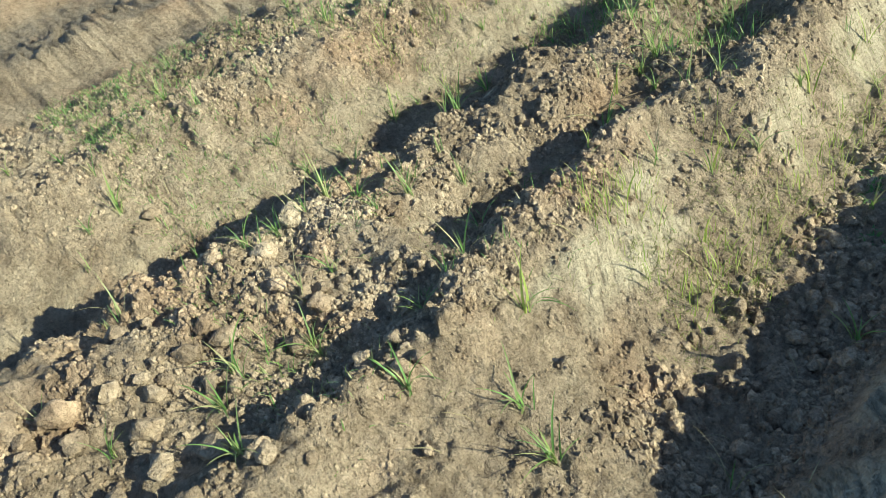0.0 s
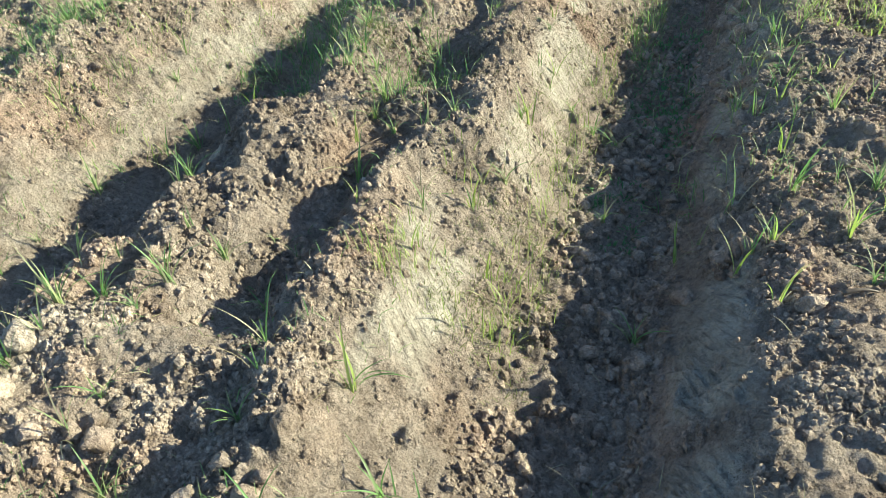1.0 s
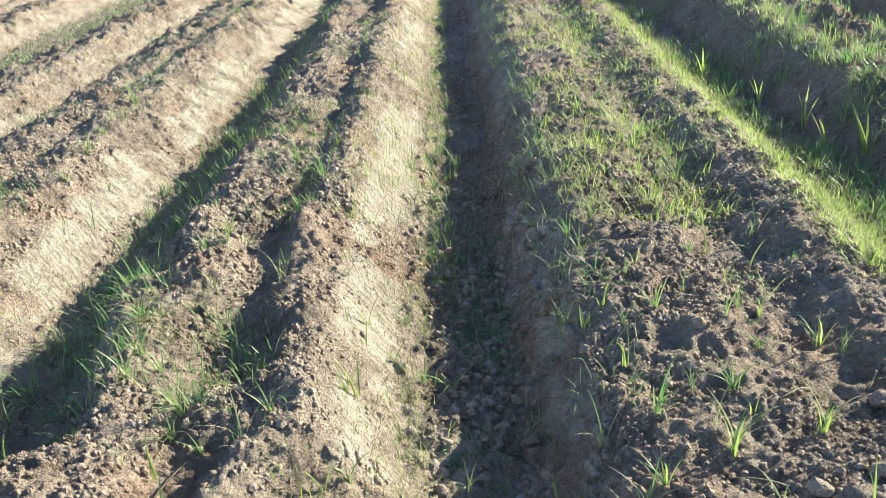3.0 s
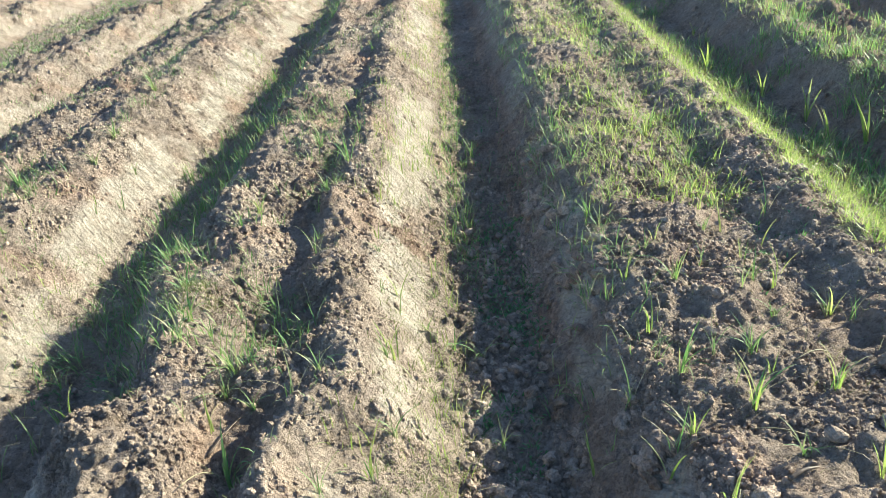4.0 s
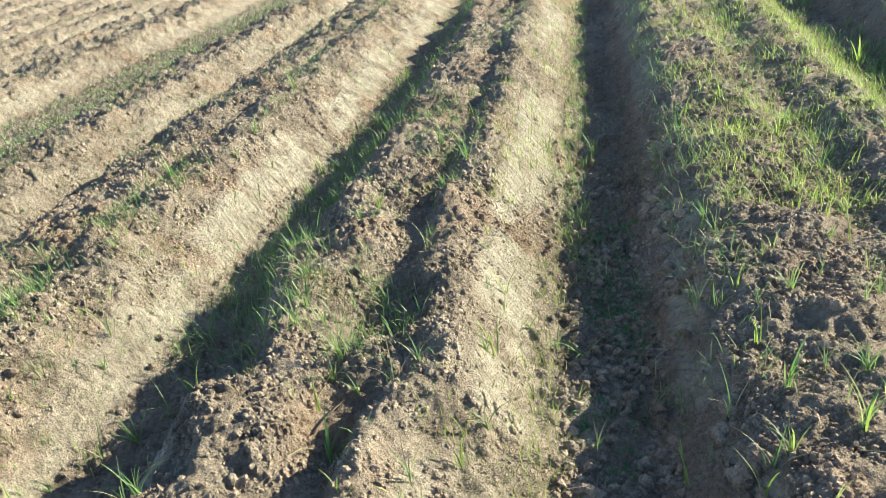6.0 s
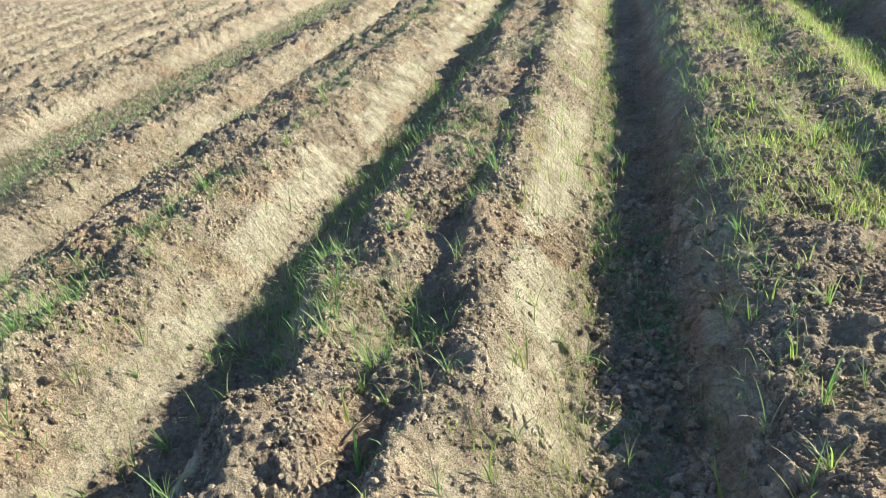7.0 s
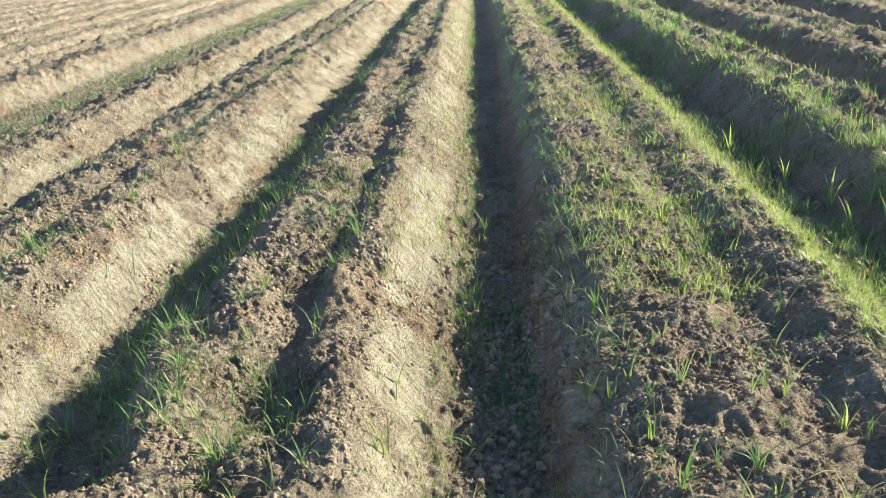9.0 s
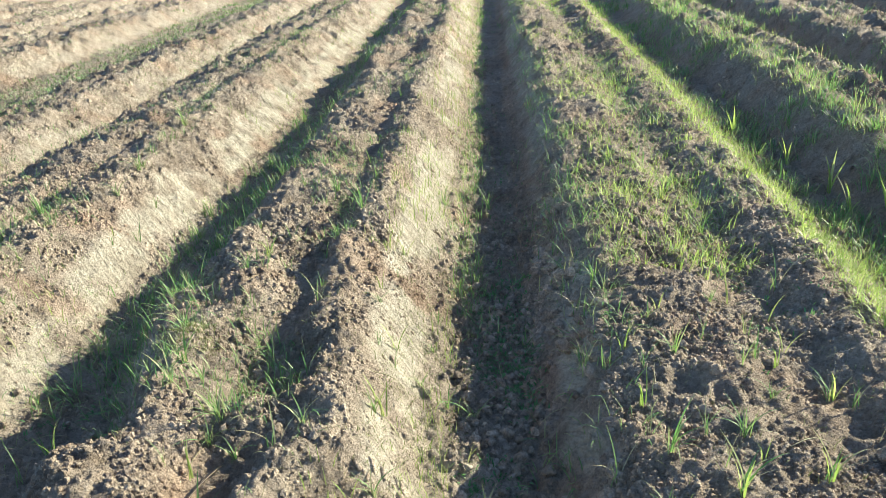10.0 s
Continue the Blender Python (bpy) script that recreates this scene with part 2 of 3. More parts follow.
def soil_material(name, crusted, shade=1.0):
    m, n, links = material(name)
    out, bsdf = n.new("ShaderNodeOutputMaterial"), n.new("ShaderNodeBsdfPrincipled")
    links.new(bsdf.outputs[0], out.inputs[0])
    bsdf.inputs["Roughness"].default_value = 0.95
    bsdf.inputs["Specular IOR Level"].default_value = 0.12
    where = n.new("ShaderNodeNewGeometry").outputs["Position"]

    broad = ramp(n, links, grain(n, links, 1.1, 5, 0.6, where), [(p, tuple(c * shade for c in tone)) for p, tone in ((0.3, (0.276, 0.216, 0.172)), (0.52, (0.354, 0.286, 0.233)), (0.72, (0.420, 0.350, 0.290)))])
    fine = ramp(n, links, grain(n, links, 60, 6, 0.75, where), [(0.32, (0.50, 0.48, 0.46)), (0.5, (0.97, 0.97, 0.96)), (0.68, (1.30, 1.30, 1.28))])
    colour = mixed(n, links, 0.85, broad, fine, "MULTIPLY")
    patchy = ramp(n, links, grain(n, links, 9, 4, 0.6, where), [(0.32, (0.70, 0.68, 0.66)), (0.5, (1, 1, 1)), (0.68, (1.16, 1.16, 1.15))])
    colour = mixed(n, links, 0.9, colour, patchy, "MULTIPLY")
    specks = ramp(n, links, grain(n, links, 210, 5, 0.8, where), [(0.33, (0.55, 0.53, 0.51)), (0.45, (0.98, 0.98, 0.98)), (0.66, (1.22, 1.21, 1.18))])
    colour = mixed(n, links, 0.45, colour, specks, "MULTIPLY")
    reddish = ramp(n, links, grain(n, links, 2.6, 3, 0.5, where), [(0.52, (0, 0, 0)), (0.7, (0.7, 0.7, 0.7))])
    colour = mixed(n, links, reddish, colour, mixed(n, links, 1.0, colour, (1.10, 0.95, 0.88), "MULTIPLY"))
    if not crusted:
        lump = n.new("ShaderNodeMath")
        lump.operation = "ADD"
        links.new(n.new("ShaderNodeNewGeometry").outputs["Random Per Island"], lump.inputs[0])
        links.new(n.new("ShaderNodeObjectInfo").outputs["Random"], lump.inputs[1])
        part_of = n.new("ShaderNodeMath")
        part_of.operation = "FRACT"
        links.new(lump.outputs[0], part_of.inputs[0])
        colour = mixed(n, links, 1.0, colour, ramp(n, links, part_of.outputs[0], [(0.0, (0.76, 0.74, 0.73)), (0.5, (0.97, 0.96, 0.95)), (1.0, (1.22, 1.21, 1.19))]), "MULTIPLY")
    crumbly = 1.0
    if crusted:
        at = n.new("ShaderNodeAttribute")
        at.attribute_name = "crust"
        pale = mixed(n, links, 1.0, ramp(n, links, grain(n, links, 9, 5, 0.65, where), [(0.32, (0.300, 0.254, 0.202)), (0.62, (0.448, 0.395, 0.321))]), mixed(n, links, 0.5, (1, 1, 1), fine), "MULTIPLY")
        keep = n.new("ShaderNodeMapRange")
        keep.inputs["To Min"].default_value, keep.inputs["To Max"].default_value = 0.85, 0.6
        links.new(at.outputs["Fac"], keep.inputs[0])
        crumbly = keep.outputs[0]
    # fine slanting cracks of the cut banks
    parts = []
    for way, scale in (((0.75, 0.66, 0.2), 85), ((0.66, -0.75, 0.4), 13)):
        dot = n.new("ShaderNodeVectorMath")
        dot.operation = "DOT_PRODUCT"
        dot.inputs[1].default_value = tuple(c * scale for c in way)
        links.new(where, dot.inputs[0])
        parts.append(dot.outputs["Value"])
    flat = n.new("ShaderNodeCombineXYZ")
    links.new(parts[0], flat.inputs[0])
    links.new(parts[1], flat.inputs[1])
    cracks = grain(n, links, 1.0, 4, 0.65, flat.outputs[0])
    last = None
    if crusted:
        # darker soil in the cracks, deepened in colour to stand in for crevice shade
        crack_shade = ramp(n, links, cracks, [(0.35, (0.66, 0.64, 0.63)), (0.47, (0.97, 0.97, 0.97)), (0.7, (1.12, 1.12, 1.11))])
        colour = mixed(n, links, at.outputs["Fac"], colour, mixed(n, links, 1.0, pale, crack_shade, "MULTIPLY"))
        first = n.new("ShaderNodeBump")
        first.inputs["Distance"].default_value = 0.016
        links.new(cracks, first.inputs["Height"])
        links.new(at.outputs["Fac"], first.inputs["Strength"])
        last = first.outputs[0]
    links.new(colour, bsdf.inputs["Base Color"])
    # crumbs in three sizes: heights that break off sharply
    for scale, detail, distance, stops in ((24, 6, 0.016, (0.38, 0.55)), (62, 4, 0.008, (0.38, 0.56)), (130, 3, 0.003, (0.38, 0.58))):
        height = ramp(n, links, grain(n, links, scale, detail, 0.72, where), [(stops[0], (0, 0, 0)), (stops[1], (0.8, 0.8, 0.8)), (0.72, (1, 1, 1))])
        b = n.new("ShaderNodeBump")
        b.inputs["Distance"].default_value = distance
        if crusted:
            links.new(crumbly, b.inputs["Strength"])
        else:
            b.inputs["Strength"].default_value = 0.7
        links.new(height, b.inputs["Height"])
        if last is not None:
            links.new(last, b.inputs["Normal"])
        last = b.outputs[0]
    links.new(last, bsdf.inputs["Normal"])
    return m


def leaf_material(name, tones, glow=0.45):
    """Thin leaf: part of the light comes through. tones: colours picked blade by blade."""
    m, n, links = material(name)
    out, bsdf, thin, add = (n.new("ShaderNodeOutputMaterial"), n.new("ShaderNodeBsdfPrincipled"),
                            n.new("ShaderNodeBsdfTranslucent"), n.new("ShaderNodeMixShader"))
    geo, info, ad = n.new("ShaderNodeNewGeometry"), n.new("ShaderNodeObjectInfo"), n.new("ShaderNodeMath")
    ad.operation = "ADD"
    links.new(geo.outputs["Random Per Island"], ad.inputs[0])
    links.new(info.outputs["Random"], ad.inputs[1])
    fr = n.new("ShaderNodeMath")
    fr.operation = "FRACT"
    links.new(ad.outputs[0], fr.inputs[0])
    tone = ramp(n, links, fr.outputs[0], [(i / max(1, len(tones) - 1), c) for i, c in enumerate(tones)])
    mottle = ramp(n, links, grain(n, links, 60, 3, 0.6, geo.outputs["Position"]), [(0.3, (0.8, 0.8, 0.75)), (0.7, (1.15, 1.15, 1.1))])
    tone = mixed(n, links, 0.7, tone, mottle, "MULTIPLY")
    links.new(tone, bsdf.inputs["Base Color"])
    links.new(mixed(n, links, 1.0, tone, (1.2, 1.25, 0.95), "MULTIPLY"), thin.inputs["Color"])
    bsdf.inputs["Roughness"].default_value = 0.45
    bsdf.inputs["Specular IOR Level"].default_value = 0.4
    add.inputs[0].default_value = glow
    links.new(bsdf.outputs[0], add.inputs[1])
    links.new(thin.outputs[0], add.inputs[2])
    links.new(add.outputs[0], out.inputs[0])
    return m


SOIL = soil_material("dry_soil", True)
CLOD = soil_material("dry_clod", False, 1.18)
GRASS = leaf_material("grass_blade", [(0.12, 0.245, 0.085), (0.17, 0.31, 0.11), (0.24, 0.355, 0.13), (0.38, 0.37, 0.22), (0.14, 0.28, 0.105)], 0.4)
# yellow-green young leaves, lighter than GRASS: sunlight is put into the tones
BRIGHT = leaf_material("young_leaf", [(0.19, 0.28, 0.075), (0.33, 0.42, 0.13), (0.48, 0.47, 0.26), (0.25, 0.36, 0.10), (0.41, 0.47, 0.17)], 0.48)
WEED = leaf_material("weed_leaf", [(0.10, 0.22, 0.085), (0.14, 0.28, 0.11)], 0.35)
DULL = leaf_material("faded_grass", [(0.21, 0.23, 0.10), (0.28, 0.28, 0.14), (0.16, 0.20, 0.075)], 0.35)
STRAW = leaf_material("dry_straw", [(0.30, 0.25, 0.15), (0.42, 0.37, 0.25), (0.36, 0.33, 0.22)], 0.25)


def mesh_from(name, verts, faces, mat, smooth=False):
    me = bpy.data.meshes.new(name)
    me.from_pydata(verts, [], faces)
    me.materials.append(mat)
    if smooth:
        me.polygons.foreach_set("use_smooth", np.ones(len(me.polygons), dtype=bool))
    me.update()
    return me


# ---- the field: one sheet to the horizon ----
def spaced(start, end, first, growth):
    out, step = [start], first
    while out[-1] < end:
        out.append(out[-1] + step)
        step *= growth
    return out


def growing(start, end, step, power):
    """Places from start to end, their steps growing as the distance does."""
    out = [start]
    while out[-1] < end:
        out.append(out[-1] + step * (out[-1] / start) ** power)
    return out


us = np.concatenate([-np.array(spaced(7.0, 560, 0.12, 1.2))[::-1], np.arange(-6.93, -2.72, 0.08), np.arange(-2.693, 1.7, 0.0076),
                     np.arange(1.72, 5.5, 0.08), np.array(spaced(5.55, 560, 0.12, 1.2))])
ys = np.concatenate([-np.array(spaced(0.5, 60, 0.03, 1.10))[::-1], np.arange(-0.49, 2.9, 0.0074), np.array(growing(2.9, 70, 0.0074, 1.6)), np.array(spaced(72, 1200, 3, 1.2))])
# the columns spread with the distance, as a fan
X, Y = us[None] * np.clip(ys / 2.9, 1, 30)[:, None], np.repeat(ys[:, None], len(us), 1)
Z, CRUST = ground(X, Y)
rows_n, cols_n = X.shape
index = np.arange(rows_n * cols_n, dtype=np.int32).reshape(rows_n, cols_n)
quads = np.stack([index[:-1, :-1], index[:-1, 1:], index[1:, 1:], index[1:, :-1]], -1).reshape(-1)
sheet = bpy.data.meshes.new("ground")
sheet.vertices.add(X.size)
sheet.vertices.foreach_set("co", np.stack([X, Y, Z], -1).reshape(-1).astype(np.float32))
sheet.loops.add(len(quads))
sheet.loops.foreach_set("vertex_index", quads)
sheet.polygons.add(len(quads) // 4)
sheet.polygons.foreach_set("loop_start", np.arange(0, len(quads), 4, dtype=np.int32))
sheet.polygons.foreach_set("use_smooth", np.ones(len(quads) // 4, dtype=bool))
sheet.attributes.new("crust", "FLOAT", "POINT").data.foreach_set("value", CRUST.reshape(-1).astype(np.float32))
sheet.update()
sheet.validate()
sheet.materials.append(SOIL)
FIELD = tagged(new("ground", sheet), "dry brown tilled soil in long raised beds and furrows", "soil", kind="structure")


def on_sheet(values, x, y):
    """A value of the sheet between its points, at many places."""
    j = np.clip(np.searchsorted(ys, y) - 1, 0, len(ys) - 2)
    ty = np.clip((y - ys[j]) / (ys[j + 1] - ys[j]), 0, 1)
    u = x / np.clip(y / 2.9, 1, 30)
    i = np.clip(np.searchsorted(us, u) - 1, 0, len(us) - 2)
    tx = np.clip((u - us[i]) / (us[i + 1] - us[i]), 0, 1)
    return ((values[j, i] * (1 - tx) + values[j, i + 1] * tx) * (1 - ty) + (values[j + 1, i] * (1 - tx) + values[j + 1, i + 1] * tx) * ty)


def surface(x, y):
    """Height and crust of the soil as built, at many places."""
    return on_sheet(Z, x, y), on_sheet(CRUST, x, y)


def lie(x, y):
    """Height of the soil at one place."""
    return float(on_sheet(Z, np.array([x]), np.array([y]))[0])


# ---- loose soil ----
rng = np.random.default_rng(7)


def clod_mesh(name, seed, fineness, flat):
    """A broken lump of earth about 1 across, angular and pitted."""
    bm = bmesh.new()
    bmesh.ops.create_icosphere(bm, subdivisions=fineness, radius=0.5)
    r = random.Random(seed)
    cuts = [(Vector((r.uniform(-1, 1), r.uniform(-1, 1), r.uniform(-1, 1))).normalized(), r.uniform(0.27, 0.42)) for _ in range(7)]
    for v in bm.verts:
        p = v.co.copy()
        for way, deep in cuts:
            over = p.dot(way) - deep
            if over > 0:
                p -= way * over * 0.85
        p *= 1 + 0.22 * noise.noise(p * 3.1 + Vector((seed, 0, 0))) + 0.10 * noise.noise(p * 8 + Vector((0, seed, 0)))
        v.co = Vector((p.x, p.y * (0.75 + 0.25 * r.random() * 0.2), p.z * flat))
    me = bpy.data.meshes.new(name)
    bm.to_mesh(me)
    bm.free()
    me.materials.append(CLOD)
    return me


CLODS = [clod_mesh("soil_clod", 3 + k, 3 if k < 5 else 2, 0.62 + 0.05 * (k % 4)) for k in range(10)]
# The larger clods: across, along, width in centimetres.
BIG = [(-0.38, -0.03, 7), (-0.77, -0.26, 10), (-0.81, -0.36, 7), (-0.89, 0.43, 9), (-1.55, 0.26, 6), (-0.26, 0.28, 6), (-0.33, 0.32, 5), (-0.02, 0.97, 5),
       (-0.37, 0.18, 5), (-0.30, -0.02, 6), (-0.69, -0.27, 7), (-0.60, -0.15, 8), (0.29, 0.83, 5), (0.24, 0.68, 5), (-1.68, 1.58, 6), (-1.59, 1.47, 4)]
BIGGER = [(0.30, 1.68, 5), (0.22, 1.75, 5), (0.09, 1.77, 5), (0.84, 1.23, 6), (0.63, 1.09, 7), (1.11, 1.52, 6), (0.98, 1.27, 5), (-0.48, 1.61, 3), (0.27, 1.87, 4),
          (0.47, 1.83, 4), (0.73, 1.99, 4), (0.72, 1.69, 4), (-1.44, 2.0, 4), (-1.73, 1.49, 5), (0.05, 1.62, 4), (0.07, 1.70, 3), (0.16, 1.60, 4)]


def drop_clod(x, y, size, k):
    ob = new("soil_clod", CLODS[k % len(CLODS)])
    turn = rng.uniform(0, 360)
    ob.matrix_world = pose(x, y, lie(x, y) + 0.24 * size, rng.uniform(-15, 15), rng.uniform(-15, 15), turn) @ Matrix.Diagonal((size, size, size, 1))
    words = "large pale broken clod of dry earth" if size > 0.05 else "small pale brown clod of dry earth"
    return tagged(ob, words + " lying on tilled soil", "clod", "loose clods on the field")


for k, (x, y, size) in enumerate(BIG + BIGGER):
    drop_clod(x, y, size / 100, k)
spots = []
while len(spots) < 236:
    x, y = (rng.uniform(0.03, 0.30) if len(spots) < 100 else rng.uniform(-1.5, 1.35)), rng.uniform(-0.3, 3.6)
    z, crust = surface(np.array([x]), np.array([y]))
    if len(spots) < 100 and 0.9 < y < 2.9 or len(spots) >= 100 and crust[0] < 0.3 and (waves(np.array([x * 1.7]), np.array([y * 1.7]), 51)[0] > -0.15):
        spots.append((x, y))
for k in range(44):
    drop_clod(rng.uniform(-1.0, -0.22), rng.uniform(-0.42, 0.42), rng.uniform(0.03, 0.08), k)
for k, (x, y) in enumerate(spots):
    drop_clod(x, y, (0.026 + 0.030 * rng.random() ** 1.5) if k < 100 else 0.020 + 0.028 * rng.random() ** 2, k)


def many(name, verts, faces, mat, label, category, smooth=False):
    """One mesh from arrays of alike pieces: verts (n, v, 3), faces (f, 3)."""
    n, v = verts.shape[:2]
    tris = (faces[None] + (np.arange(n) * v)[:, None, None]).reshape(-1).astype(np.int32)
    me = bpy.data.meshes.new(name)
    me.vertices.add(n * v)
    me.vertices.foreach_set("co", verts.reshape(-1).astype(np.float32))
    me.loops.add(len(tris))
    me.loops.foreach_set("vertex_index", tris)
    me.polygons.add(len(tris) // 3)
    me.polygons.foreach_set("loop_start", np.arange(0, len(tris), 3, dtype=np.int32))
    me.polygons.foreach_set("use_smooth", np.full(len(tris) // 3, smooth))
    me.update()
    me.materials.append(mat)
    return tagged(new(name, me), label, category, kind="stuff")


def crumbs(count, x0, x1, y0, y1, small, large, seed, bare=0.93):
    """Loose crumbs of soil as small uneven domes, part sunk."""
    r = np.random.default_rng(seed)
    x = r.uniform(x0, x1, count)
    y = y0 * (y1 / y0) ** r.random(count) if y0 > 0 else r.uniform(y0, y1, count)
    z, crust = surface(x, y)
    keep = r.random(count) > bare * ease(crust, 0.03, 0.3)
    drift = waves(x * 3.1, y * 2.6, 91) + 0.9 * waves(x * 8, y * 8, 92)
    keep &= drift > r.uniform(-0.55, 0.45, count)
    keep &= (z > -0.02) | (r.random(count) < 0.6)
    x, y, z = x[keep], y[keep], z[keep]
    n = len(x)
    around, above = np.arange(5) * np.pi / 2.5, np.arange(3) * np.pi / 1.5 + 0.3
    dome = np.concatenate([np.stack([np.cos(around), np.sin(around), np.full(5, -0.35)], -1) * 0.5,
                           np.stack([0.62 * np.cos(above), 0.62 * np.sin(above), np.full(3, 0.75)], -1) * 0.5])
    v = dome[None] * r.uniform(0.7, 1.2, (n, 8, 1)) * np.stack([np.ones(n), r.uniform(0.6, 1, n), r.uniform(0.55, 1.0, n)], -1)[:, None]
    a = r.uniform(0, 2 * np.pi, n)
    tilt = r.uniform(-0.35, 0.35, n)
    ca, sa, ct, st = np.cos(a)[:, None], np.sin(a)[:, None], np.cos(tilt)[:, None], np.sin(tilt)[:, None]
    vx, vy, vz = v[..., 0], v[..., 1] * ct - v[..., 2] * st, v[..., 1] * st + v[..., 2] * ct
    size = (small + (large - small) * r.random(n) ** 3.2)[:, None]
    v = np.stack([(vx * ca - vy * sa) * size + x[:, None], (vx * sa + vy * ca) * size + y[:, None], vz * size + z[:, None] + size * 0.08], -1)
    return v


DOME = np.array([(0, 1, 5), (1, 6, 5), (1, 2, 6), (2, 3, 6), (3, 7, 6), (3, 4, 7), (4, 0, 7), (0, 5, 7), (5, 6, 7)])
many("soil_crumbs", np.concatenate([
    crumbs(12000, -1.1, -0.28, -0.45, 0.45, 0.005, 0.028, 10, 0.98), crumbs(32000, -1.05, -0.24, 0.4, 3.2, 0.005, 0.030, 1, 0.98), crumbs(34000, 0.42, 1.45, 0.6, 3.2, 0.005, 0.028, 5, 0.98),
    crumbs(14000, 0.0, 0.36, 0.5, 3.6, 0.007, 0.036, 6, 0.9), crumbs(9000, -1.45, -1.02, 0.2, 4.0, 0.006, 0.032, 7, 0.95),
    crumbs(24000, -2.3, -1.3, -0.4, 3.8, 0.005, 0.026, 8, 0.85), crumbs(20000, -0.34, 0.12, -0.2, 3.0, 0.004, 0.017, 13, 0.7),
    crumbs(18000, -2.6, -1.6, -0.3, 4.0, 0.006, 0.032, 9, 0.98), crumbs(16000, 1.4, 3.2, 2.0, 7.0, 0.010, 0.045, 15, 0.7),
    crumbs(2200, 0.0, 0.34, 0.6, 3.4, 0.016, 0.050, 16, 0.9), crumbs(900, -1.42, -1.02, 0.3, 3.4, 0.016, 0.05, 17, 0.9),
    crumbs(28000, -2.8, 2.0, 2.6, 7.5, 0.009, 0.040, 2, 0.98), crumbs(9000, -6.5, -2.6, 2.5, 9.0, 0.014, 0.05, 4, 0.97)]), DOME, CLOD, "loose dry crumbs of pale brown soil", "soil crumbs")


# plates of dried clay that flake off the cut banks
def plate_mesh(seed):
    """A thin broken slab of clay, long along x, with uneven bevelled edges."""
    r = random.Random(seed)
    rim = [(math.cos(k * math.pi / 4) * r.uniform(0.75, 1.1), math.sin(k * math.pi / 4) * r.uniform(0.7, 1.1)) for k in range(8)]
    verts = [(x, y, -1) for x, y in rim] + [(0.93 * x, 0.88 * y, 0.6) for x, y in rim] + [(0.6 * x, 0.6 * y, 1 + 0.3 * r.random()) for x, y in rim]
    faces = [tuple(range(7, -1, -1)), tuple(range(16, 24))]
    for base in (0, 8):
        faces += [(base + k, base + (k + 1) % 8, base + 8 + (k + 1) % 8, base + 8 + k) for k in range(8)]
    return mesh_from("clay_plate", verts, faces, CLOD)


PLATES = [plate_mesh(k) for k in range(6)]


def flakes(count, seed, x0, x1, y0, y1, thin=0.15, large=1.0, most=150):
    """Single plates lying slantwise on the banks, as pieces of the ground."""
    r = np.random.default_rng(seed)
    x, y = r.uniform(x0, x1, count), y0 * (y1 / y0) ** r.random(count)
    z, crust = surface(x, y)
    keep = (crust > 0.25) & (waves(x * 4, y * 3, 95) + 0.6 * waves(x * 11, y * 9, 96) > r.uniform(thin, thin + 0.6, count))
    d = 0.02
    for x, y, z in list(zip(x[keep], y[keep], z[keep]))[:most]:
        up = Vector((lie(x - d, y) - lie(x + d, y), 0.5 * (lie(x, y - d) - lie(x, y + d)), 2 * d)).normalized()
        a = r.normal(-0.85, 0.3)
        way = Vector((math.cos(a), math.sin(a), 0))
        way = (way - up * way.dot(up)).normalized()
        side, lift = up.cross(way), r.uniform(-0.02, 0.30)
        up, side = up * math.cos(lift) + side * math.sin(lift), side * math.cos(lift) - up * math.sin(lift)
        size = large * r.uniform(0.5, 1.7)
        m = Matrix((way * 0.019 * size, side * 0.009 * size, up * 0.0050 * size)).transposed().to_4x4()
        m.translation = (x, y, z + 0.002)
        ob = new("clay_plate", PLATES[int(r.integers(6))])
        ob.parent, ob.matrix_basis = FIELD, m


flakes(1500, 5, -0.30, -0.05, 1.4, 4, 0.1, 0.7, 90)
flakes(3000, 6, 0.26, 0.58, 1.2, 4, -0.3, 1.7, 205)


# ---- grass ----
def blades(x, y, length, width, lean, heading, lift=0.0):
    """Narrow tapering blades that bow over as they rise: arrays of one value a blade."""
    n = len(x)
    z = surface(x, y)[0] - 0.006 + lift
    out = np.zeros((n, 7, 3))
    side = np.stack([-np.sin(heading), np.cos(heading)], -1)
    fall = np.stack([np.cos(heading), np.sin(heading)], -1)
    px, pz = np.zeros(n), np.zeros(n)
    steps = ((0.0, 0.7), (0.36, 1.0), (0.72, 0.7), (1.0, 0.0))
    k = 0
    for i, (s, w) in enumerate(steps):
        if i:
            bend = lean * (0.25 + 1.1 * (s + steps[i - 1][0]) / 2)
            d = (s - steps[i - 1][0]) * length
            px, pz = px + d * np.sin(bend), pz + d * np.cos(bend)
        cx, cy = x + fall[:, 0] * px, y + fall[:, 1] * px
        if w:
            for e in (-0.5, 0.5):
                out[:, k, 0], out[:, k, 1], out[:, k, 2] = cx + side[:, 0] * width * w * e, cy + side[:, 1] * width * w * e, z + pz
                k += 1
        else:
            out[:, k, 0], out[:, k, 1], out[:, k, 2] = cx, cy, z + pz
    return out


BLADE = np.array([(0, 1, 3), (0, 3, 2), (2, 3, 5), (2, 5, 4), (4, 5, 6)])


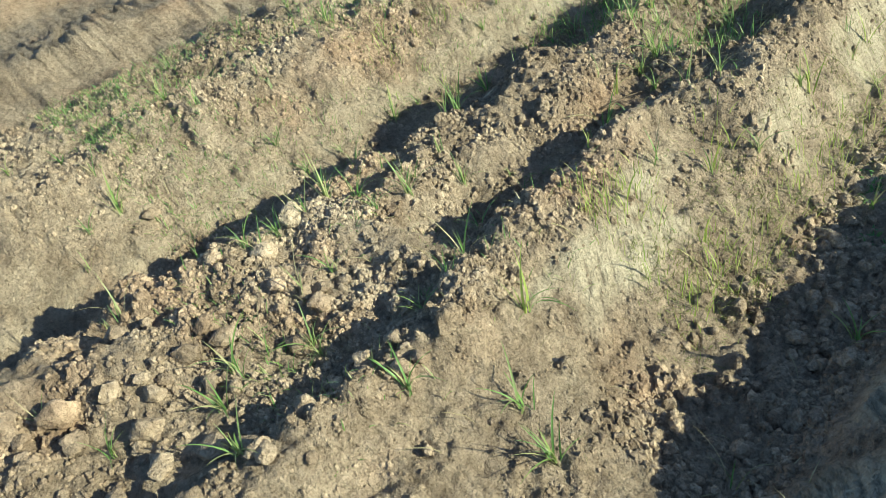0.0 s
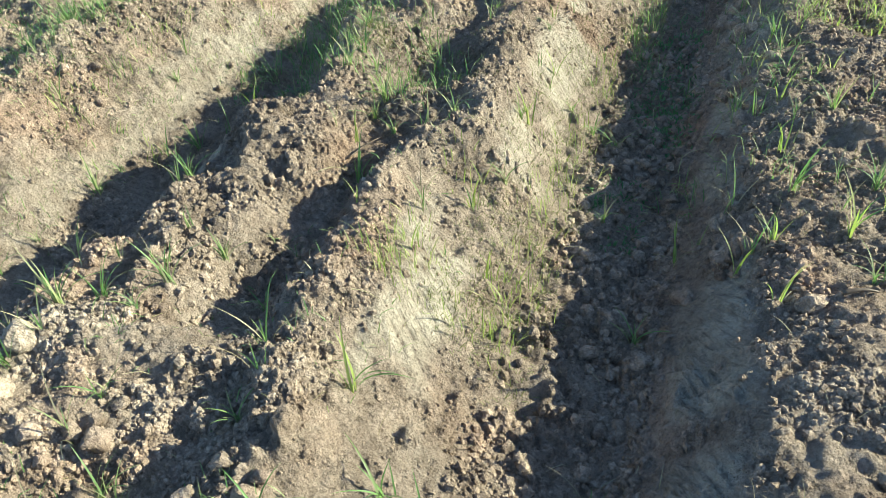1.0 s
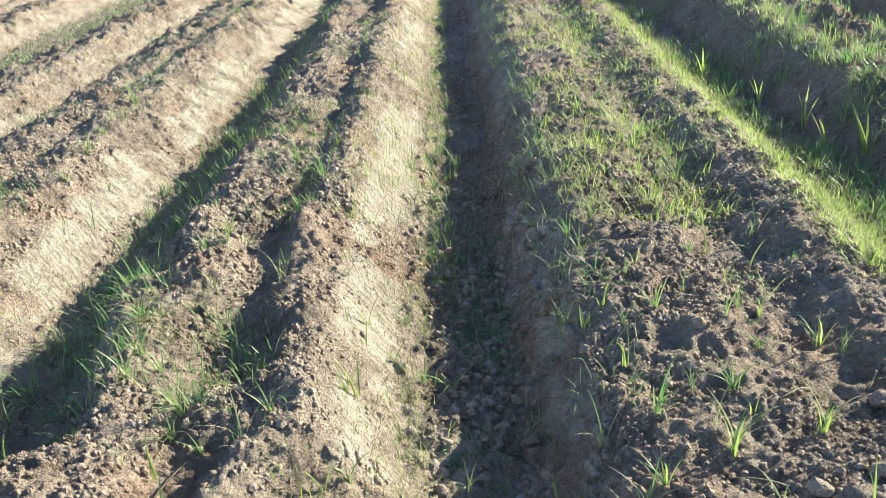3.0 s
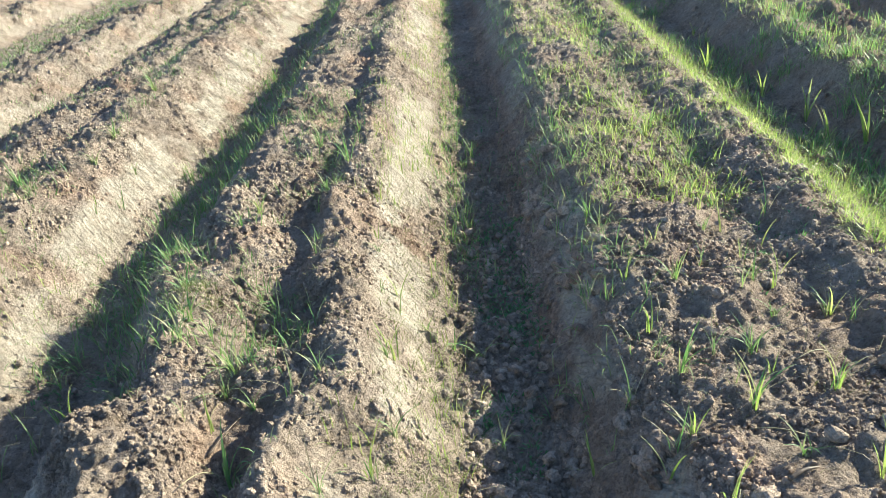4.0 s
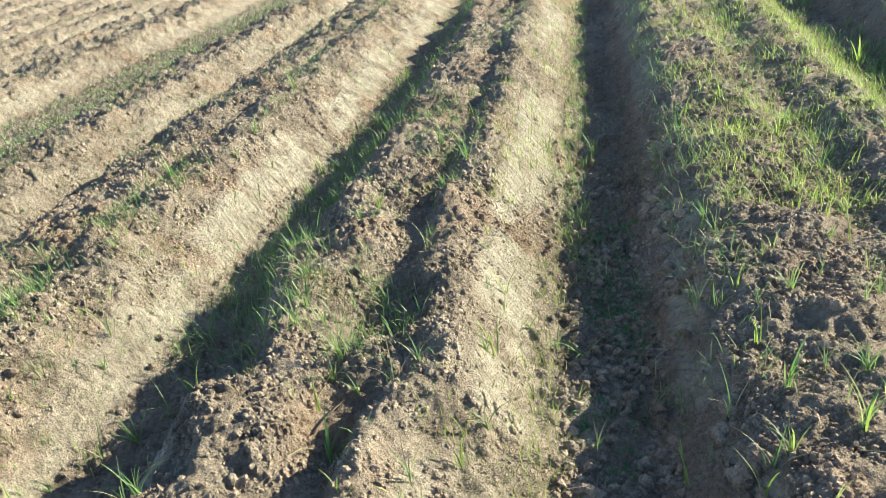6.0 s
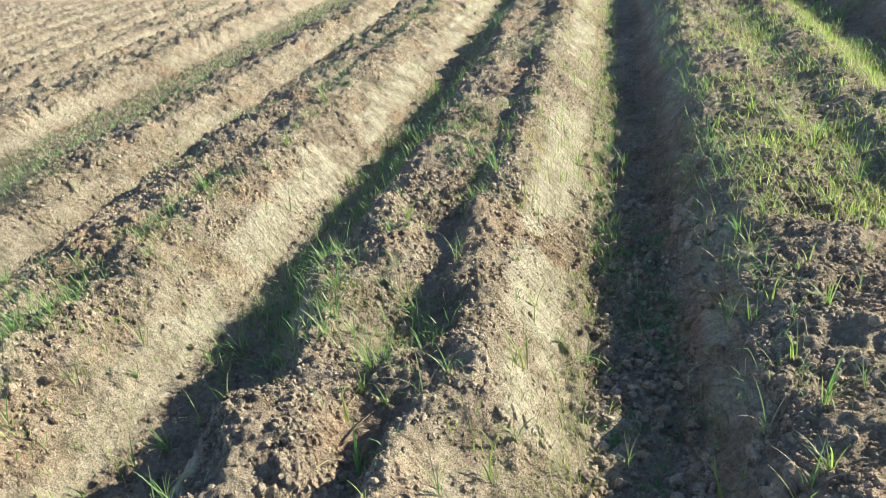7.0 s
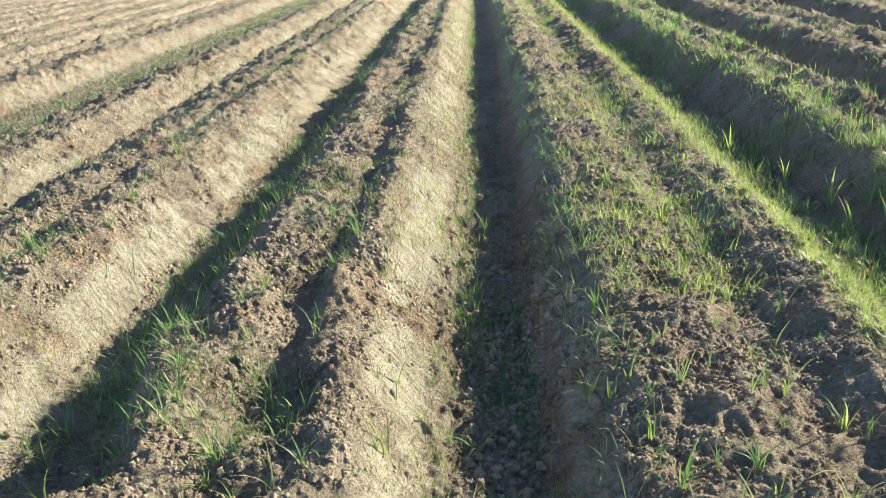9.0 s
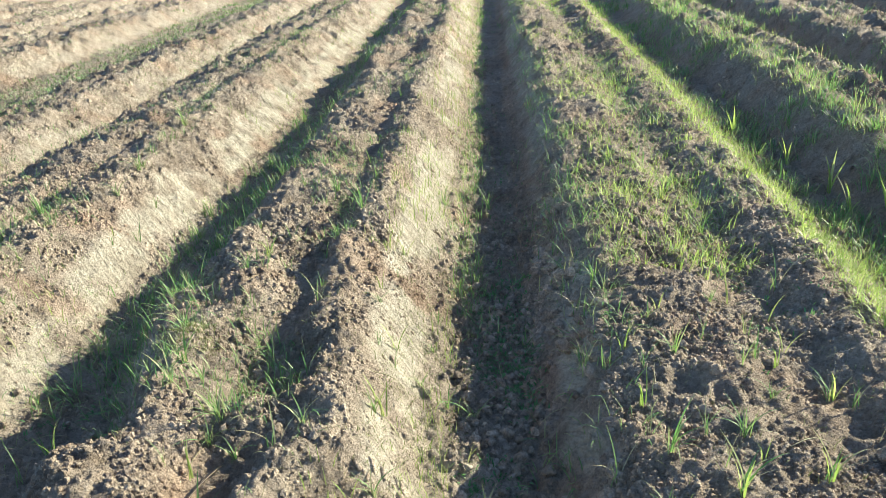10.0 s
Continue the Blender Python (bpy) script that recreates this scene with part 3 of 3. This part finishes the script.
def sward(seed, clusters, each, x0, x1, y0, y1, length, width, spread, lean=(0.15, 1.25), patchy=0.0):
    """Grass in clusters over a strip of the field, denser where it is near."""
    r = np.random.default_rng(seed)
    cx = r.uniform(x0, x1, clusters)
    cy = y0 * (y1 / y0) ** r.random(clusters)
    if patchy:
        keep = waves(cx * 1.6, cy * 0.9, seed + 100) + 0.5 * waves(cx * 5, cy * 4, seed + 101) > patchy - 0.5
        cx, cy = cx[keep], cy[keep]
    cx, cy = np.repeat(cx, each), np.repeat(cy, each)
    n = len(cx)
    ox, oy = r.normal(0, spread, n), r.normal(0, spread, n)
    x, y = cx + ox, cy + oy
    heading = np.arctan2(oy, ox) + r.normal(0, 0.7, n)
    bow = r.uniform(*lean, n) * (0.5 + 0.9 * np.clip(np.hypot(ox, oy) / (1.6 * spread), 0, 1))
    grow = np.clip(y / 7, 1, 2.5)
    return blades(x, y, r.uniform(*length, n), r.uniform(*width, n) * grow, bow, heading)


LOW = (0.5, 1.7)
many("grass", np.concatenate([
    sward(11, 520, 7, -1.36, -0.98, 1.9, 22, (0.05, 0.13), (0.002, 0.0045), 0.025, (0.3, 1.6)),
    sward(21, 1400, 4, -2.6, -1.4, 0.25, 2.8, (0.02, 0.055), (0.0015, 0.003), 0.025, (0.4, 1.5), patchy=0.45),
    sward(22, 260, 4, -1.0, -0.2, 0.08, 1.6, (0.02, 0.06), (0.0015, 0.003), 0.03, LOW, patchy=0.45),
    sward(12, 900, 5, -1.0, -0.4, 1.6, 22, (0.04, 0.09), (0.002, 0.004), 0.025, (0.3, 1.6), patchy=0.5),
    sward(13, 340, 5, -0.02, 0.10, 2.6, 25, (0.04, 0.10), (0.002, 0.004), 0.02, (0.1, 1.2)),
    sward(14, 300, 5, 0.05, 0.55, 1.6, 20, (0.04, 0.10), (0.002, 0.004), 0.03, (0.3, 1.6), patchy=0.5),
    sward(23, 260, 6, 0.42, 0.60, 2.0, 16, (0.05, 0.12), (0.002, 0.0035), 0.02, (0.5, 1.8)),
    sward(15, 600, 6, -2.1, -1.75, 1.5, 20, (0.04, 0.09), (0.002, 0.004), 0.02, (0.3, 1.6), patchy=0.5),
    sward(16, 2600, 4, -3.6, -1.9, 1.6, 25, (0.03, 0.07), (0.0025, 0.0045), 0.03, LOW, patchy=0.3),
    sward(17, 2300, 5, -4.75, -3.6, 3.0, 45, (0.03, 0.07), (0.0035, 0.006), 0.05, LOW),
    sward(18, 3800, 4, -14, -4.9, 5.0, 60, (0.03, 0.07), (0.004, 0.007), 0.05, LOW, patchy=0.25),
    sward(24, 600, 5, 0.95, 1.25, 3.0, 24, (0.04, 0.10), (0.002, 0.004), 0.03, (0.3, 1.6), patchy=0.4),
    sward(19, 2300, 7, 1.70, 2.3, 2.4, 30, (0.05, 0.12), (0.003, 0.005), 0.022, (0.4, 1.6), patchy=0.4),
    sward(25, 2300, 7, 2.2, 3.4, 2.8, 30, (0.05, 0.12), (0.003, 0.005), 0.025, (0.3, 1.6), patchy=0.4),
    sward(20, 3600, 5, 3.2, 14, 3.5, 50, (0.06, 0.15), (0.004, 0.007), 0.05, (0.3, 1.7), patchy=0.35)]),
    BLADE, GRASS, "scattered green grass shoots growing in the furrows and on the beds", "grass")
# grass on the sunny strips, its lit look partly in the BRIGHT colour
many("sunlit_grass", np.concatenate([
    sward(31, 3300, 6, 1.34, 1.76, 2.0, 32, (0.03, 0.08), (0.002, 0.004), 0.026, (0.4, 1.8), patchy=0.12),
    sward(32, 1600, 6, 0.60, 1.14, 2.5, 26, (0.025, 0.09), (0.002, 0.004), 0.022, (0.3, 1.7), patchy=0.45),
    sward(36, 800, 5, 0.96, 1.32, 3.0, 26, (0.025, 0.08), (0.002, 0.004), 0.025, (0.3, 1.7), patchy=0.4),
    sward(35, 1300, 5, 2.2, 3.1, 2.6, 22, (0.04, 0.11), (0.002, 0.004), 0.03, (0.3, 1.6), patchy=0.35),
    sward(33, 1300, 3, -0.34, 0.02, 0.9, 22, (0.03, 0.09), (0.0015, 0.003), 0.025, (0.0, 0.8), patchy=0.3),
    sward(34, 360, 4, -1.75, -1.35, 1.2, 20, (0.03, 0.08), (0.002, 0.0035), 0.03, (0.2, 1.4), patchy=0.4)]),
    BLADE, BRIGHT, "yellow-green young grass along the bed edges, coloured brighter as if sunlit", "grass")
many("low_weeds", np.concatenate([
    sward(51, 420, 7, 0.08, 0.30, 1.95, 2.9, (0.012, 0.03), (0.004, 0.007), 0.02, (0.5, 1.6), patchy=0.4),
    sward(52, 100, 7, 0.06, 0.22, 1.45, 1.75, (0.012, 0.028), (0.004, 0.007), 0.015, (0.5, 1.6), patchy=0.4),
    sward(53, 160, 6, -0.02, 0.34, 2.9, 9.0, (0.015, 0.035), (0.004, 0.007), 0.03, (0.5, 1.6), patchy=0.5),
    sward(54, 160, 6, -1.38, -1.08, 1.8, 6.0, (0.012, 0.03), (0.004, 0.007), 0.02, (0.5, 1.6), patchy=0.4),
    sward(58, 300, 5, -2.7, -1.75, 0.3, 6.0, (0.012, 0.03), (0.003, 0.006), 0.02, (0.5, 1.6), patchy=0.5),
    sward(55, 200, 6, 0.9, 1.3, 1.8, 7.0, (0.012, 0.03), (0.004, 0.007), 0.02, (0.5, 1.6), patchy=0.4)]),
    BLADE, WEED, "low mats of small green weed leaves on the soil", "weeds")
many("mossy_grass", np.concatenate([
    sward(56, 90, 9, -0.93, -0.73, 1.92, 2.10, (0.012, 0.04), (0.0015, 0.003), 0.012, (0.4, 1.7)),
    sward(57, 50, 6, -0.85, -0.60, 2.0, 2.2, (0.012, 0.03), (0.0015, 0.003), 0.02, (0.4, 1.7)),
    sward(59, 3600, 4, -0.22, 0.06, 0.7, 16, (0.010, 0.035), (0.0012, 0.0024), 0.022, LOW, patchy=0.2),
    sward(60, 2500, 4, -2.75, -1.70, 0.3, 9, (0.010, 0.035), (0.001, 0.002), 0.03, LOW, patchy=0.35),
    sward(61, 1900, 4, -1.0, -0.30, 1.5, 16, (0.010, 0.035), (0.0012, 0.0024), 0.03, LOW, patchy=0.4),
    sward(64, 1300, 4, -1.80, -1.30, 2.4, 16, (0.012, 0.04), (0.0014, 0.0026), 0.03, LOW, patchy=0.4),
    sward(63, 5200, 4, -9.0, -2.7, 2.6, 30, (0.02, 0.05), (0.0025, 0.0045), 0.05, LOW, patchy=0.25),
    sward(62, 1100, 4, 0.55, 1.35, 1.4, 10, (0.010, 0.035), (0.001, 0.002), 0.03, LOW, patchy=0.35)]),
    BLADE, DULL, "pale yellow-green film of fine short grass on the beds", "grass")
many("straw", np.concatenate([
    sward(41, 320, 1, -2.2, 1.5, 0.3, 5, (0.04, 0.12), (0.0012, 0.0022), 0.05, (0.9, 1.7)),
    sward(42, 160, 2, 1.3, 3.5, 2.0, 9, (0.06, 0.13), (0.0015, 0.003), 0.05, (0.5, 1.5))]),
    BLADE, STRAW, "pale dry stalks standing among the shoots", "straw")


# tufts: each blade a part of its own
def blade_mesh(name, length, width, lean, mat):
    """One folded blade with a crease, bowing over, from the ground up."""
    verts, faces, p, z = [], [], 0.0, 0.0
    steps = 7
    for i in range(steps + 1):
        s = i / steps
        w = width * min(1, 0.55 + 2.2 * s) * (1 - s ** 2.4)
        verts += [(p, -w / 2, z + w * 0.22), (p, 0, z), (p, w / 2, z + w * 0.22)]
        bend = lean * (0.2 + 1.3 * s)
        p, z = p + length / steps * math.sin(bend), z + length / steps * math.cos(bend)
        if i:
            a = 3 * (i - 1)
            faces += [(a, a + 1, a + 4, a + 3), (a + 1, a + 2, a + 5, a + 4)]
    return mesh_from(name, verts, faces, mat, True)


UPRIGHT = [blade_mesh("blade", 0.11 + 0.02 * k, 0.0042, 0.25 + 0.12 * k, GRASS) for k in range(3)]
ARCHED = [blade_mesh("blade", 0.10 + 0.02 * k, 0.0045, 0.8 + 0.2 * k, GRASS) for k in range(3)]
FRESH = [blade_mesh("blade", 0.10 + 0.025 * k, 0.0050, 0.25 + 0.2 * k, BRIGHT) for k in range(3)]
BROAD = [blade_mesh("leaf", 0.17 + 0.035 * k, 0.015, 0.10 + 0.13 * k, BRIGHT) for k in range(3)]
DRY = [blade_mesh("dry_blade", 0.12 + 0.03 * k, 0.0022, 0.5 + 0.35 * k, STRAW) for k in range(3)]


def tuft(seed, mix, label, name="grass_tuft"):
    """A tuft: an empty at its foot with its blades round it. mix: how many blades of which kinds."""
    r = random.Random(seed)
    foot = tagged(new(name), label, "grass" if name == "grass_tuft" else "plant", "tufts of grass")
    for kind, count in mix:
        for _ in range(count):
            me = r.choice(kind)
            b = new(me.name.split(".")[0], me)
            b.parent = foot
            s = r.uniform(0.65, 1.1)
            b.matrix_basis = pose(r.gauss(0, 0.006), r.gauss(0, 0.006), -0.006, r.uniform(-8, 8), r.uniform(-4, 10), r.uniform(0, 360)) @ Matrix.Diagonal((s, s, s, 1))
    return foot


KINDS = [tuft(1, ((UPRIGHT, 7), (ARCHED, 6)), "dense tuft of green grass blades growing from dry soil"),
         tuft(2, ((FRESH, 6), (ARCHED, 3), (DRY, 2)), "yellow-green grass tuft with pale dry arching blades"),
         tuft(3, ((UPRIGHT, 4), (DRY, 2)), "thin grass tuft with dry pale stalks in soil"),
         tuft(4, ((ARCHED, 9),), "low spreading green grass tuft lying on the soil"),
         tuft(5, ((FRESH, 4),), "small bright yellow-green shoot of young grass"),
         tuft(6, ((BROAD, 3), (FRESH, 2)), "young plant with tall broad bright green leaves", "seedling")]
used = set()


def plant(x, y, kind, size):
    m = pose(x, y, lie(x, y), 0, 0, rng.uniform(0, 360)) @ Matrix.Diagonal((size, size, size, 1))
    if kind in used:
        made = copy_thing(KINDS[kind], pose(0, 0, 0))
    else:
        used.add(kind)
        made = KINDS[kind]
    made.matrix_basis = m


# across, along, kind of tuft
ON_RIGHT_BED = [(0.59, 1.53, 0), (0.55, 1.30, 1), (0.94, 1.43, 1), (0.79, 1.58, 0), (1.10, 1.80, 1), (1.13, 1.75, 2), (1.03, 2.00, 4), (0.56, 1.74, 4), (0.46, 1.51, 2),
                (0.34, 1.39, 4), (0.48, 1.23, 4), (0.43, 1.99, 2), (0.48, 1.94, 2), (0.12, 1.54, 3), (0.57, 1.10, 4), (0.76, 1.20, 3), (0.89, 1.13, 1), (0.72, 1.38, 1),
                (0.08, 1.96, 3), (0.99, 3.43, 0), (1.03, 2.95, 0), (1.00, 2.52, 3), (0.96, 2.32, 4), (1.14, 2.38, 2), (1.06, 2.21, 4), (0.52, 2.46, 0), (0.14, 3.77, 0)]
ON_LEFT_BED = [(-0.55, 1.31, 0), (-0.62, 1.46, 4), (-0.59, 1.63, 0), (-0.57, 1.78, 2), (-0.35, 1.58, 3), (-0.19, 1.74, 3), (-0.21, 1.32, 4), (-0.16, 1.46, 3), (-0.31, 1.20, 2),
               (-0.18, 2.14, 4), (-0.53, 1.94, 2), (-0.78, 1.88, 3), (-0.77, 1.75, 3), (-1.18, 2.73, 0), (-1.20, 3.28, 0), (-0.76, 2.76, 3), (-1.31, 5.71, 0), (-1.81, 4.63, 0),
               (-1.73, 3.73, 0), (-1.88, 3.05, 0), (-1.70, 3.40, 3), (-1.51, 3.16, 2), (-0.42, 3.52, 0), (-0.43, 3.14, 0), (-0.83, 2.05, 3), (-0.46, 2.30, 2)]
NEAR_START = [(-1.40, 1.16, 0), (-0.91, 0.56, 0), (-1.53, 0.74, 3), (-0.59, 0.06, 3), (-0.23, 0.26, 3), (-0.08, 0.41, 3), (-0.22, 0.59, 1), (-0.66, 0.29, 2), (-0.60, 0.14, 2),
              (-0.38, 0.52, 2), (-0.84, 0.31, 2), (-0.66, 0.39, 3), (-1.71, 0.20, 2), (-1.61, 0.19, 0), (0.03, 0.38, 0), (0.27, 0.60, 2), (-0.17, 1.76, 4), (-0.27, 1.03, 4),
              (-0.21, 1.31, 2), (-0.41, 0.60, 2), (-1.05, 0.75, 0), (-0.98, 0.48, 2), (-0.72, 0.70, 0), (-0.52, 0.75, 3), (-0.95, 1.10, 0), (0.28, 1.10, 3)]
BY_LEFT_FURROW = [(-1.56, 1.91, 2), (-1.86, 1.88, 0), (-2.39, 2.23, 0), (-1.20, 2.19, 2), (-0.65, 1.67, 4), (-1.21, 1.62, 2), (-1.28, 1.52, 0), (-1.99, 1.81, 0),
                  (-1.68, 1.39, 2), (-0.41, 1.52, 2), (1.89, 3.48, 5), (1.92, 3.78, 5), (1.99, 3.31, 5), (1.86, 4.23, 5), (1.75, 4.9, 5)]
for x, y, kind in ON_RIGHT_BED + ON_LEFT_BED + NEAR_START + BY_LEFT_FURROW:
    plant(x, y, kind, rng.uniform(0.8, 1.2))
for count, x0, x1, y0, y1, kinds in ((40, 0.58, 1.02, 1.4, 4.5, (0, 1, 4, 3, 2)), (26, -1.0, -0.42, 0.9, 4.0, (3, 2, 4, 0)), (26, -1.36, -1.02, 1.3, 4.5, (0, 2, 3)),
                                     (24, -0.30, 0.04, 0.8, 3.8, (4, 2, 3)), (18, -2.2, -1.5, 1.0, 4.0, (3, 2, 4)), (34, -2.4, -1.4, 0.0, 1.9, (0, 3, 3, 2)), (20, -1.0, -0.3, -0.3, 0.9, (3, 0, 2)), (14, 0.34, 0.60, 1.2, 3.0, (2, 2, 4)), (22, 1.75, 3.0, 2.8, 6.0, (0, 1, 2))):
    for _ in range(count):
        plant(rng.uniform(x0, x1), rng.uniform(y0, y1), kinds[int(rng.integers(len(kinds)))], rng.uniform(0.5, 0.95))


# ---- dry stalks and a stick lying about ----
def stalk_mesh(name, length, radius, bow, mat):
    """A thin jointed stem, six-sided, bowed upwards and tapering, lying along x."""
    bm = bmesh.new()
    rings, steps = [], 9
    for i in range(steps + 1):
        s = i / steps
        r = radius * (1 - 0.6 * s) * (1.25 if i in (3, 6) else 1)
        c = Vector(((s - 0.5) * length, bow * 0.4 * math.sin(3 * s), bow * math.sin(math.pi * s)))
        rings.append([bm.verts.new(c + Vector((0, r * math.cos(k * math.pi / 3), r * math.sin(k * math.pi / 3)))) for k in range(6)])
    for a, b in zip(rings, rings[1:]):
        for k in range(6):
            bm.faces.new((a[k], a[(k + 1) % 6], b[(k + 1) % 6], b[k]))
    bm.faces.new(rings[0][::-1])
    bm.faces.new(rings[-1])
    me = bpy.data.meshes.new(name)
    bm.to_mesh(me)
    bm.free()
    me.materials.append(mat)
    me.polygons.foreach_set("use_smooth", np.ones(len(me.polygons), dtype=bool))
    return me


BARK = leaf_material("weathered_stick", [(0.10, 0.07, 0.05), (0.16, 0.12, 0.09)], 0.02)
STALKS = [stalk_mesh("dry_stalk", 0.10 + 0.03 * k, 0.0016, 0.012 + 0.006 * k, STRAW) for k in range(3)]
LYING = [(0.33, 1.90, 10), (-0.60, 1.28, 60), (-0.17, 1.92, 5), (-0.62, 1.52, 75), (0.75, 1.30, 160), (0.95, 1.55, 20), (0.30, 1.45, 140), (-1.25, 1.80, 35),
         (-0.50, 0.95, 120), (-0.30, 0.80, 30), (0.62, 1.85, 80), (1.05, 2.3, 15), (-0.9, 1.2, 100), (-1.05, 2.4, 150), (0.18, 2.2, 95), (0.5, 2.6, 55)]
for k, (x, y, turn) in enumerate(LYING):
    a, s = radians(turn), 0.05
    rise = math.degrees(math.atan2(lie(x + s * math.cos(a), y + s * math.sin(a)) - lie(x - s * math.cos(a), y - s * math.sin(a)), 2 * s))
    ob = new("dry_stalk", STALKS[k % 3])
    ob.matrix_world = pose(x, y, lie(x, y) + 0.002, 0, 0, turn) @ pose(0, 0, 0, 0, -rise, 0)
    tagged(ob, "thin pale dry grass stalk lying on the soil", "stalk", "dry stalks")
for x, y, turn, length in ((0.72, 1.12, 20, 0.075), (-0.58, 1.44, 70, 0.16)):
    ob = new("stick", stalk_mesh("stick", length, 0.006 if length < 0.1 else 0.003, 0.006, BARK))
    ob.matrix_world = pose(x, y, lie(x, y) + 0.006, 0, 0, turn)
    tagged(ob, "short weathered brown stick lying on tilled soil", "stick")
